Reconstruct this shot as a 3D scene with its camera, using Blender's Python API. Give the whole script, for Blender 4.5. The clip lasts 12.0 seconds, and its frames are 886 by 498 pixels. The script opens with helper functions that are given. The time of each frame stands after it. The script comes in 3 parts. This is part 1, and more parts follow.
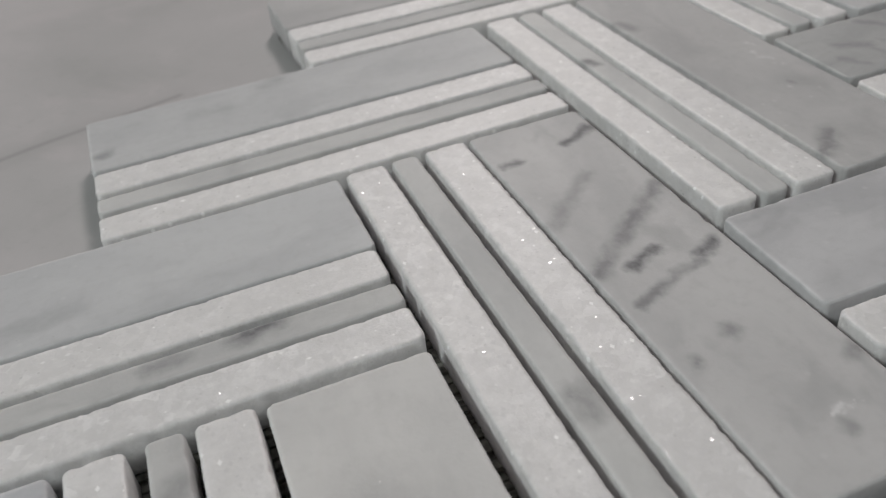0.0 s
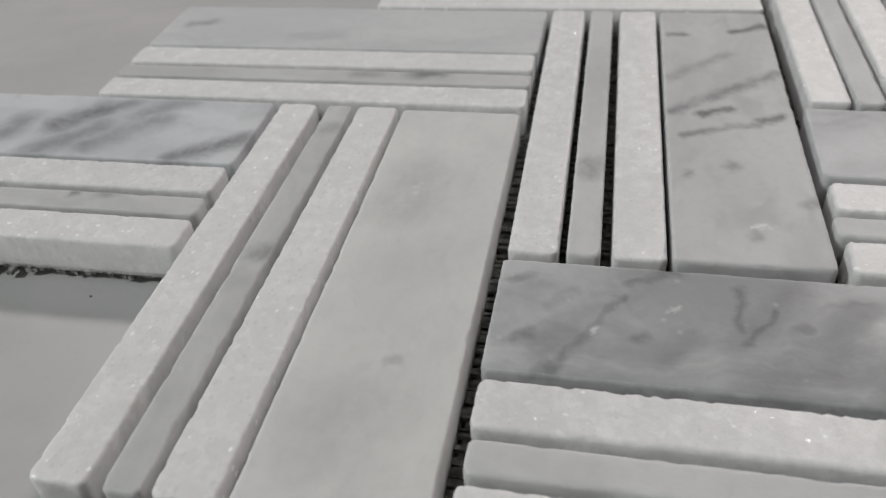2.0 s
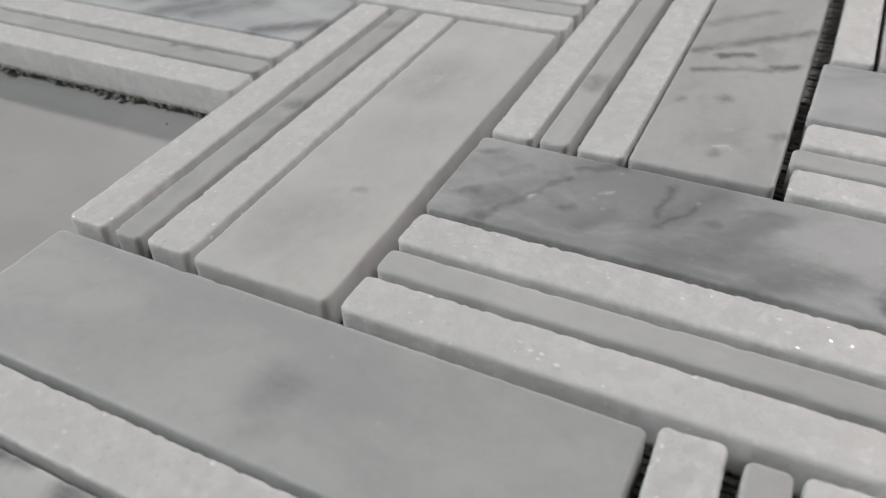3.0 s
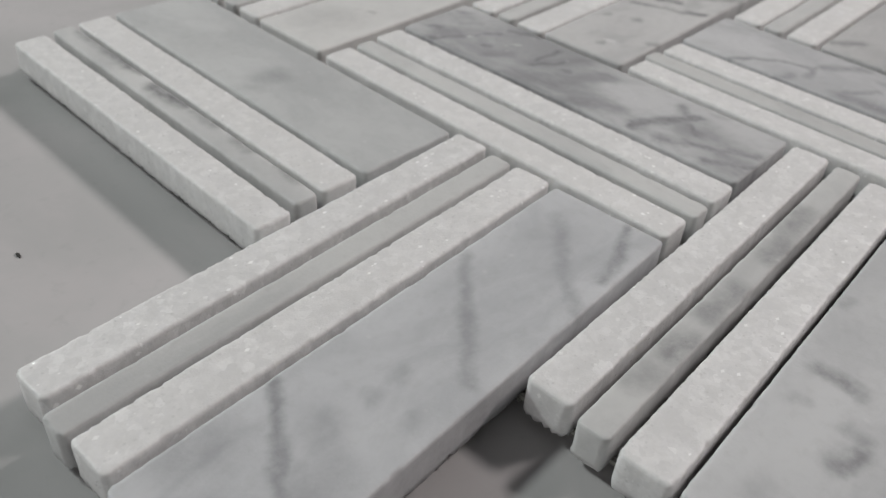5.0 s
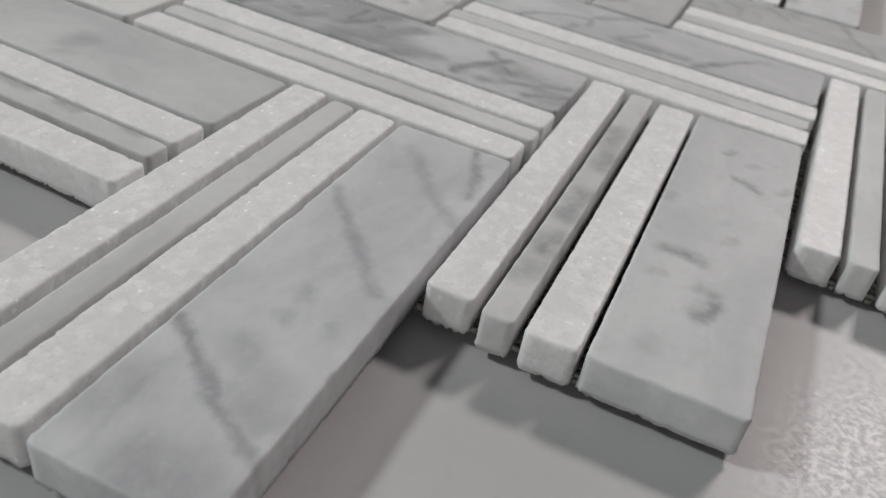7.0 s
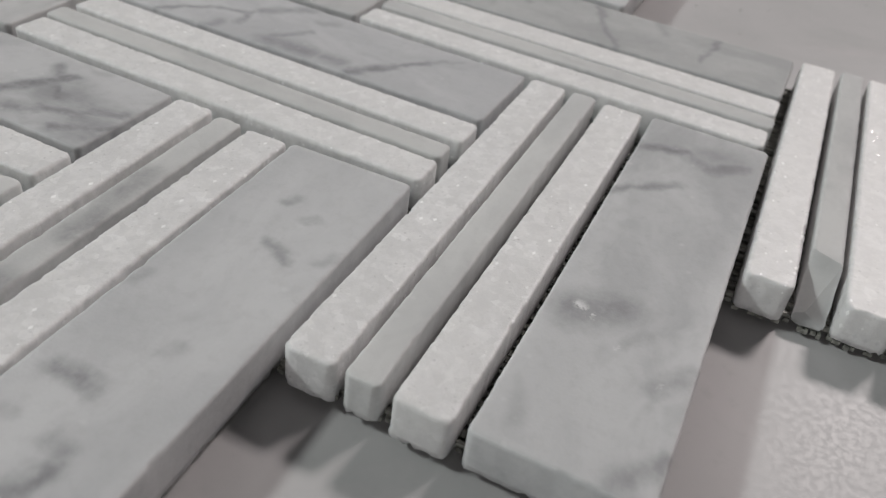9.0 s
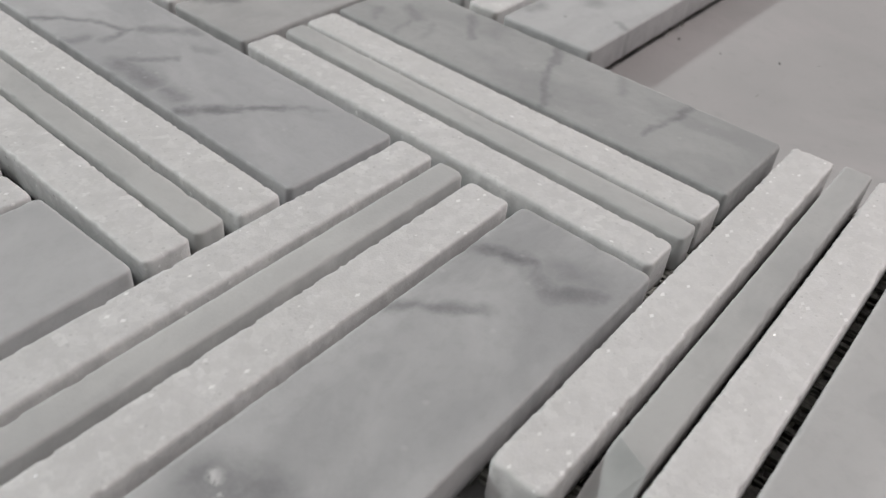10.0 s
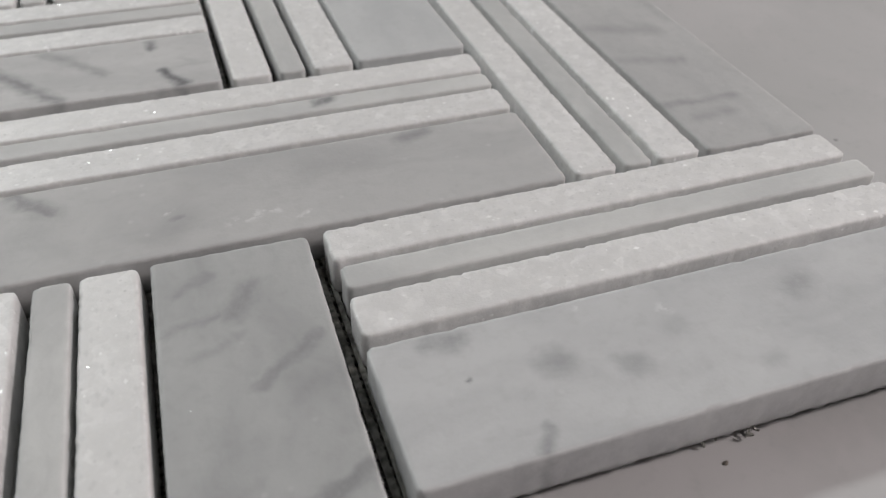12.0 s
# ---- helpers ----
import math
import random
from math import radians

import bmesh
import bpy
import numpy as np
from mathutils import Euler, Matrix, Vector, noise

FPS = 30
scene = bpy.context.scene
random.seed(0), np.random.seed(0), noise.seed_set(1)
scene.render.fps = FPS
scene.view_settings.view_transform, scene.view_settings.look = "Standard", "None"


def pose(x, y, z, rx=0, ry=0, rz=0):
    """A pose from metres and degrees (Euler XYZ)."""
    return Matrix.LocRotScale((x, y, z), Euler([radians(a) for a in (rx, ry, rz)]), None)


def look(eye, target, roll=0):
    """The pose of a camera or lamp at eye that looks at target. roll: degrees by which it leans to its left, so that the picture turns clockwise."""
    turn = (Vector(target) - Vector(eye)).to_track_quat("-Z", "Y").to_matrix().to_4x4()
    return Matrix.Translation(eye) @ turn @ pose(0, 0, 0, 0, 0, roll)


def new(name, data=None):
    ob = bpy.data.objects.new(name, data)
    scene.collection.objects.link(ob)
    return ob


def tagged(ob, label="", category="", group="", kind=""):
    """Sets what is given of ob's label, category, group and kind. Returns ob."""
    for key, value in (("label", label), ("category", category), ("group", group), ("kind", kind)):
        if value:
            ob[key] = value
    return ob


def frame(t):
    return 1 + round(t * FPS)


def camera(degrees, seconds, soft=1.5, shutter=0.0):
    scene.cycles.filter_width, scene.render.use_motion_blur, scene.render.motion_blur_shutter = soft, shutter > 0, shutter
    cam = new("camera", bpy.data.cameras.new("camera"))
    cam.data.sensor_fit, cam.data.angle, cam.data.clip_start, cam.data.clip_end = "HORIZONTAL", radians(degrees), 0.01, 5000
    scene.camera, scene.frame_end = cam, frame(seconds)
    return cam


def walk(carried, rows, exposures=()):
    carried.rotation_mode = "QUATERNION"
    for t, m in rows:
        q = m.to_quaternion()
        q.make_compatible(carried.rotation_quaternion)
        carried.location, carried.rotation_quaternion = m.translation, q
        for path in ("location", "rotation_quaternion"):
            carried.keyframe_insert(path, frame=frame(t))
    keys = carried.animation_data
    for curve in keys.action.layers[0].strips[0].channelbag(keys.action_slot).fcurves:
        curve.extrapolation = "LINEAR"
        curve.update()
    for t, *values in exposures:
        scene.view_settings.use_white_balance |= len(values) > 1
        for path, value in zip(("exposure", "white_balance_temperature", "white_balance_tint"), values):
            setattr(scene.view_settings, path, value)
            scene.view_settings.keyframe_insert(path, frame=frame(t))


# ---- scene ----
cam = camera(56.642, 12.0, soft=1.3)
# the phone lens stands close to its subject, so near and far edges go soft
cam.data.dof.use_dof = True
cam.data.dof.focus_distance = 0.135
cam.data.dof.aperture_fstop = 26.0

# seconds, eye, yaw, pitch, roll (degrees)
PATH = [
    (0, 0.02934, 0.01479, 0.09666, -17.599, -37.012, -6.748),
    (0.5, 0.03345, -0.00252, 0.09780, -9.521, -37.288, -6.567),
    (1, 0.04088, -0.02082, 0.09845, -1.625, -37.999, -6.063),
    (1.5, 0.05331, -0.03969, 0.09644, 5.945, -37.937, -5.301),
    (2, 0.07043, -0.05189, 0.09650, 13.297, -38.325, -4.481),
    (2.5, 0.09023, -0.06178, 0.09337, 20.666, -38.485, -3.865),
    (3, 0.11145, -0.07229, 0.09157, 27.628, -38.477, -2.851),
    (3.5, 0.13684, -0.08140, 0.09190, 35.327, -38.914, -2.323),
    (3.7, 0.14576, -0.08648, 0.09259, 37.971, -38.891, -2.015),
    (5.3, 0.21072, -0.13508, 0.10452, 39.365, -38.170, 5.816),
    (5.5, 0.21056, -0.14355, 0.10440, 37.514, -37.556, 6.350),
    (6, 0.19428, -0.16768, 0.09970, 30.566, -37.009, 8.590),
    (6.5, 0.18898, -0.16335, 0.09968, 24.435, -36.128, 9.864),
    (7, 0.19809, -0.14683, 0.09179, 19.828, -35.498, 10.210),
    (7.2, 0.19949, -0.13903, 0.08809, 18.085, -34.907, 10.403),
    (8.8, 0.25156, -0.07705, 0.09326, 18.165, -37.444, 8.434),
    (9, 0.26257, -0.06189, 0.09357, 20.585, -37.991, 8.293),
    (9.5, 0.28921, -0.02553, 0.09288, 28.708, -39.198, 7.309),
    (10, 0.30127, 0.00827, 0.09383, 36.479, -39.902, 5.881),
    (10.5, 0.30140, 0.04161, 0.09371, 44.573, -39.902, 4.803),
    (11, 0.29265, 0.07576, 0.09836, 53.223, -40.186, 3.414),
    (11.5, 0.28642, 0.11219, 0.10119, 61.820, -40.408, 2.379),
    (12, 0.27472, 0.15029, 0.09605, 70.407, -39.815, 1.172),
]


def eye_pose(x, y, z, yaw, pitch, roll):
    a, b = radians(yaw), radians(pitch)
    ahead = (-math.sin(a) * math.cos(b), math.cos(a) * math.cos(b), math.sin(b))
    return look((x, y, z), (x + ahead[0], y + ahead[1], z + ahead[2]), roll)


walk(cam, [(t, eye_pose(*row)) for t, *row in PATH],
     exposures=[(0.0, -0.22), (1.0, -0.10), (2.5, -0.05), (3.5, -0.03), (5.5, 0.12), (7.0, 0.10), (9.0, 0.07), (10.5, 0.05), (12.0, 0.02)])

# ---------------------------------------------------------------- light
world = bpy.data.worlds.new("room_air")
scene.world = world
world.use_nodes = True
world.node_tree.nodes["Background"].inputs[0].default_value = (0.9, 0.95, 1.0, 1)
world.node_tree.nodes["Background"].inputs[1].default_value = 0.01


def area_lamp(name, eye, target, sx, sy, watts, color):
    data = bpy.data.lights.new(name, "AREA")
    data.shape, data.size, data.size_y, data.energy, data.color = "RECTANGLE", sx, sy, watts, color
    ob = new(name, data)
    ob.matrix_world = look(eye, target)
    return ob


# flat ceiling panels of the showroom, round the table
PANELS = (("ceiling_panel_north_east", 0.86, 1.95, 0.42, 0.42, 60, (1.0, 0.915, 0.90)),
          ("ceiling_panel_north", -0.9, 1.9, 0.9, 0.28, 9, (1.0, 0.98, 0.985)),
          ("ceiling_panel_west", -1.75, -0.7, 0.32, 0.45, 54, (0.942, 1.0, 0.98)))
for lamp_name, px, py, sx, sy, watts, tone in PANELS:
    area_lamp(lamp_name, (px, py, 1.67), (px, py, 0), sx, sy, watts, tone)
# fill lamp added to brighten south faces, in the south wall's made-up opening
area_lamp("south_fill_lamp", (0.45, -3.05, 0.75), (0.42, 0, 0.6), 1.7, 1.1, 16, (1.0, 0.985, 0.97))

# ---------------------------------------------------------------- materials


class Nodes:
    """A small builder for node materials."""

    def __init__(self, name):
        self.mat = bpy.data.materials.new(name)
        self.mat.use_nodes = True
        self.tree = self.mat.node_tree
        self.bsdf = self.tree.nodes["Principled BSDF"]

    def add(self, kind, **props):
        n = self.tree.nodes.new(kind)
        for k, v in props.items():
            setattr(n, k, v)
        return n

    def link(self, a, b):
        self.tree.links.new(a, b)

    def put(self, socket, value):
        if isinstance(value, bpy.types.NodeSocket):
            self.link(value, socket)
        else:
            socket.default_value = value

    def math(self, op, a, b=0.0, c=0.0, clamp=False):
        n = self.add("ShaderNodeMath", operation=op, use_clamp=clamp)
        for s, v in zip(n.inputs, (a, b, c)):
            self.put(s, v)
        return n.outputs[0]

    def vec(self, op, a, b=(0, 0, 0), scale=1.0):
        n = self.add("ShaderNodeVectorMath", operation=op)
        self.put(n.inputs[0], a)
        self.put(n.inputs[1], b)
        if op == "SCALE":
            self.put(n.inputs[3], scale)
        return n.outputs[1] if op in ("LENGTH", "DOT_PRODUCT", "DISTANCE") else n.outputs[0]

    def noise(self, at, scale, detail=3.0, rough=0.55, distortion=0.0):
        n = self.add("ShaderNodeTexNoise")
        self.put(n.inputs["Vector"], at)
        n.inputs["Scale"].default_value, n.inputs["Detail"].default_value = scale, detail
        n.inputs["Roughness"].default_value, n.inputs["Distortion"].default_value = rough, distortion
        return n.outputs["Fac"], n.outputs["Color"]

    def span(self, value, a, b, c=0.0, d=1.0, smooth=True):
        n = self.add("ShaderNodeMapRange", interpolation_type="SMOOTHSTEP" if smooth else "LINEAR")
        for s, v in zip(n.inputs, (value, a, b, c, d)):
            self.put(s, v)
        return n.outputs[0]

    def mix(self, fac, a, b):
        n = self.add("ShaderNodeMix", data_type="RGBA")
        self.put(n.inputs[0], fac)
        self.put(n.inputs[6], a)
        self.put(n.inputs[7], b)
        return n.outputs[2]

    def bump(self, height, strength, distance):
        n = self.add("ShaderNodeBump")
        n.inputs["Strength"].default_value, n.inputs["Distance"].default_value = strength, distance
        self.put(n.inputs["Height"], height)
        return n.outputs[0]

    def own_place(self):
        """The piece's own coordinates, shifted by chance so that no two pieces match."""
        at = self.add("ShaderNodeTexCoord").outputs["Object"]
        chance = self.add("ShaderNodeObjectInfo").outputs["Random"]
        shift = self.math("MULTIPLY", chance, 7.0)
        return at, self.vec("ADD", at, shift), chance


def grey(v, warm=0.0, cool=0.0):
    return (v * (1 + warm), v, v * (1 + cool), 1)


def white_marble():
    """Coarse crystalline white marble: milky grains, a few of which glint."""
    m = Nodes("white_crystal_marble")
    at, place, chance = m.own_place()
    grains = m.add("ShaderNodeTexVoronoi")
    m.put(grains.inputs["Vector"], place)
    grains.inputs["Scale"].default_value = 1500
    cloud, _ = m.noise(place, 300, 4, 0.65)
    big, _ = m.noise(place, 45, 3)
    sep = m.add("ShaderNodeSeparateColor")
    m.link(grains.outputs["Color"], sep.inputs[0])
    coarse = m.add("ShaderNodeTexVoronoi")
    m.put(coarse.inputs["Vector"], m.vec("ADD", place, m.vec("SCALE", m.noise(place, 500, 2)[1], (0, 0, 0), 0.0012)))
    coarse.inputs["Scale"].default_value = 560
    lump = m.add("ShaderNodeSeparateColor")
    m.link(coarse.outputs["Color"], lump.inputs[0])
    tone = m.math("ADD", m.math("ADD", m.math("MULTIPLY", cloud, 0.40), m.math("MULTIPLY", big, 0.25)),
                  m.math("ADD", m.math("MULTIPLY", sep.outputs[1], 0.07), m.math("MULTIPLY", lump.outputs[0], 0.12)))
    base = m.mix(m.span(tone, 0.28, 0.68), grey(0.585, 0.004, 0.0), grey(0.745, 0.006, 0.002))
    pale = m.math("MULTIPLY", m.span(lump.outputs[1], 0.87, 0.90), m.span(cloud, 0.42, 0.58))
    base = m.mix(m.math("MULTIPLY", pale, 0.32), base, grey(0.85))
    base = m.mix(m.math("MULTIPLY", chance, 0.35), base, grey(0.65, 0.014, -0.010))
    # glinting crystal faces lie at odd angles under the sawn surface
    facets = m.add("ShaderNodeTexVoronoi")
    m.put(facets.inputs["Vector"], place)
    facets.inputs["Scale"].default_value = 1500
    side = m.add("ShaderNodeSeparateColor")
    m.link(facets.outputs["Color"], side.inputs[0])
    glint = m.math("MULTIPLY", m.span(side.outputs[0], 0.955, 0.957), m.span(facets.outputs["Distance"], 0.30, 0.45, 0.8, 0.0))
    tilt = m.vec("MULTIPLY", m.vec("SUBTRACT", facets.outputs["Color"], (0.978, 0.5, 0.5)), (11.0, 0.6, 0.6))
    # pale cleavage faces, angular and a millimetre across
    crystals = m.add("ShaderNodeTexVoronoi", distance="MANHATTAN")
    m.put(crystals.inputs["Vector"], m.vec("MULTIPLY", place, (1.0, 1.5, 1.0)))
    crystals.inputs["Scale"].default_value = 620
    cut = m.add("ShaderNodeSeparateColor")
    m.link(crystals.outputs["Color"], cut.inputs[0])
    milk = m.math("MULTIPLY", m.span(cut.outputs[1], 0.90, 0.93, 0.0, 0.85), m.span(crystals.outputs["Distance"], 0.28, 0.48, 1.0, 0.0))
    milk = m.math("MULTIPLY", milk, m.span(big, 0.36, 0.60, 0.25, 1.0))
    clear = m.math("MULTIPLY", m.span(cut.outputs[2], 0.78, 0.86, 0.0, 0.38), m.span(crystals.outputs["Distance"], 0.25, 0.60, 1.0, 0.0))
    base = m.mix(clear, base, grey(0.50, 0.0, 0.004))
    m.link(m.mix(milk, base, grey(0.93)), m.bsdf.inputs["Base Color"])
    fine, _ = m.noise(place, 2600, 2)
    geo = m.bump(m.math("ADD", m.math("MULTIPLY", fine, 0.6), m.math("MULTIPLY", lump.outputs[0], 0.7)), 0.3, 0.0003)
    m.link(geo, m.bsdf.inputs["Normal"])
    up = m.add("ShaderNodeNewGeometry").outputs["Normal"]
    m.link(m.vec("NORMALIZE", m.vec("ADD", up, tilt)), m.bsdf.inputs["Coat Normal"])
    m.link(glint, m.bsdf.inputs["Coat Weight"])
    m.bsdf.inputs["Coat Roughness"].default_value = 0.25
    m.bsdf.inputs["Coat IOR"].default_value = 1.9
    m.bsdf.inputs["Roughness"].default_value = 0.5
    m.bsdf.inputs["Specular IOR Level"].default_value = 0.4
    m.bsdf.inputs["Subsurface Weight"].default_value = 0.55
    m.bsdf.inputs["Subsurface Radius"].default_value = (1, 1, 0.95)
    m.bsdf.inputs["Subsurface Scale"].default_value = 0.0022
    return m.mat


def grey_marble(name, light, dark, cloudy=0.5, veins=0.3, angle=30, strokes=(), pale=(), tint=(0.0, 0.0), rough=0.42, half=(0.051, 0.0128)):
    """Honed grey Carrara: cloudy ground, fine slanting veins, and the marks that this piece bears.
    strokes: x0, y0, x1, y1 (along and across the piece, in metres from its middle), half width, strength."""
    m = Nodes(name)
    at, place, chance = m.own_place()
    _, wob = m.noise(place, 70, 3)
    warp = m.vec("SCALE", m.vec("SUBTRACT", wob, (0.5, 0.5, 0.5)), (0, 0, 0), 0.010)
    _, curl = m.noise(place, 260, 4, 0.6)
    curl = m.vec("SCALE", m.vec("SUBTRACT", curl, (0.5, 0.5, 0.5)), (0, 0, 0), 0.0034)
    spot = m.vec("ADD", m.vec("ADD", at, m.vec("SCALE", warp, (0, 0, 0), 0.45)), curl)
    rot = m.add("ShaderNodeMapping")
    rot.inputs["Rotation"].default_value[2] = radians(angle)
    rot.inputs["Scale"].default_value = (0.35, 1.0, 1.0)
    m.put(rot.inputs["Vector"], m.vec("ADD", place, warp))
    cloud, _ = m.noise(rot.outputs[0], 55, 5, 0.6, 0.6)
    wide, _ = m.noise(place, 22, 2)
    base = m.mix(m.math("MULTIPLY", m.span(m.math("ADD", m.math("MULTIPLY", cloud, 0.65), m.math("MULTIPLY", wide, 0.35)), 0.38, 0.64), min(1.0, cloudy * 1.4)),
                 grey(light, tint[0], tint[1]), grey(dark, tint[0] - 0.004, tint[1] + 0.012))
    thread, _ = m.noise(rot.outputs[0], 60, 2, 0.5, 0.3)
    line = m.span(m.math("ABSOLUTE", m.math("SUBTRACT", thread, 0.5)), 0.0, 0.06, 1.0, 0.0)
    patch, _ = m.noise(place, 48, 2)
    line = m.math("MULTIPLY", line, m.span(patch, 0.52, 0.68))
    base = m.mix(m.math("MULTIPLY", line, veins * 0.7), base, grey(dark * 0.55, -0.02, 0.03))
    def stains(rows):
        """Where these marks lie: soft strokes, frayed by fine grain."""
        total = None
        flat = m.vec("MULTIPLY", spot, (1, 1, 0))
        for x0, y0, x1, y1, wd, st in rows:
            a, ba = Vector((x0, y0, 0)), Vector((x1 - x0, y1 - y0, 0))
            pa = m.vec("SUBTRACT", flat, a)
            h = m.math("DIVIDE", m.vec("DOT_PRODUCT", pa, ba), max(ba.length_squared, 1e-9), clamp=True)
            d = m.vec("LENGTH", m.vec("SUBTRACT", pa, m.vec("SCALE", ba, (0, 0, 0), h)))
            s = m.span(d, 0.0, wd * 1.5, min(0.97, st * 0.97), 0.0)
            total = s if total is None else m.math("MAXIMUM", total, s)
        return total

    broken, _ = m.noise(place, 330, 5, 0.7)
    drift, _ = m.noise(rot.outputs[0], 150, 4, 0.65)
    fray = m.math("MULTIPLY", m.span(broken, 0.25, 0.62, 0.62, 1.0), m.span(drift, 0.30, 0.55, 0.6, 1.0))
    if strokes:
        base = m.mix(m.math("MULTIPLY", stains(strokes), fray), base, grey(0.095, -0.02, 0.09))
    if pale:
        base = m.mix(m.math("MULTIPLY", stains(pale), m.span(broken, 0.46, 0.56)), base, grey(0.85))
    # faint mottling of the calcite grains
    mottle, _ = m.noise(place, 420, 3, 0.6)
    base = m.mix(m.span(mottle, 0.45, 0.75, 0.0, 0.15), base, grey(dark * 0.80))
    pits = m.add("ShaderNodeTexVoronoi")
    m.put(pits.inputs["Vector"], place)
    pits.inputs["Scale"].default_value = 420
    sep = m.add("ShaderNodeSeparateColor")
    m.link(pits.outputs["Color"], sep.inputs[0])
    fleck = m.math("MULTIPLY", m.span(sep.outputs[0], 0.93, 0.95), m.span(pits.outputs["Distance"], 0.05, 0.3, 1.0, 0.0))
    base = m.mix(m.math("MULTIPLY", fleck, 0.25), base, grey(0.62))
    # arrises rubbed pale, unevenly
    apart = m.add("ShaderNodeSeparateXYZ")
    m.link(at, apart.inputs[0])
    rim = m.math("MAXIMUM", m.math("SUBTRACT", m.math("ABSOLUTE", apart.outputs[0]), half[0]),
                 m.math("SUBTRACT", m.math("ABSOLUTE", apart.outputs[1]), half[1]))
    rub = m.math("MULTIPLY", m.span(rim, -0.0007, -0.0002, 0.0, 0.6), m.span(broken, 0.40, 0.60, 0.25, 1.0))
    rub = m.math("MULTIPLY", rub, m.span(apart.outputs[2], 0.0066, 0.0078, 0.3, 1.0))
    base = m.mix(rub, base, grey(0.76))
    m.link(base, m.bsdf.inputs["Base Color"])
    fine, _ = m.noise(place, 1500, 3)
    m.link(m.bump(fine, 0.12, 0.0003), m.bsdf.inputs["Normal"])
    # a few calcite faces catch the light
    facets = m.add("ShaderNodeTexVoronoi")
    m.put(facets.inputs["Vector"], place)
    facets.inputs["Scale"].default_value = 2600
    side = m.add("ShaderNodeSeparateColor")
    m.link(facets.outputs["Color"], side.inputs[0])
    m.link(m.math("MULTIPLY", m.span(side.outputs[0], 0.9955, 0.996), m.span(facets.outputs["Distance"], 0.25, 0.4, 0.6, 0.0)), m.bsdf.inputs["Coat Weight"])
    tilt = m.vec("MULTIPLY", m.vec("SUBTRACT", facets.outputs["Color"], (0.998, 0.5, 0.5)), (60.0, 0.6, 0.6))
    up = m.add("ShaderNodeNewGeometry").outputs["Normal"]
    m.link(m.vec("NORMALIZE", m.vec("ADD", up, tilt)), m.bsdf.inputs["Coat Normal"])
    m.bsdf.inputs["Coat Roughness"].default_value = 0.22
    m.bsdf.inputs["Coat IOR"].default_value = 1.6
    m.link(m.span(cloud, 0.3, 0.7, rough, rough + 0.1), m.bsdf.inputs["Roughness"])
    m.bsdf.inputs["Specular IOR Level"].default_value = 0.075
    m.bsdf.inputs["Subsurface Weight"].default_value = 0.5
    m.bsdf.inputs["Subsurface Radius"].default_value = (1, 1, 0.97)
    m.bsdf.inputs["Subsurface Scale"].default_value = 0.0022
    return m.mat


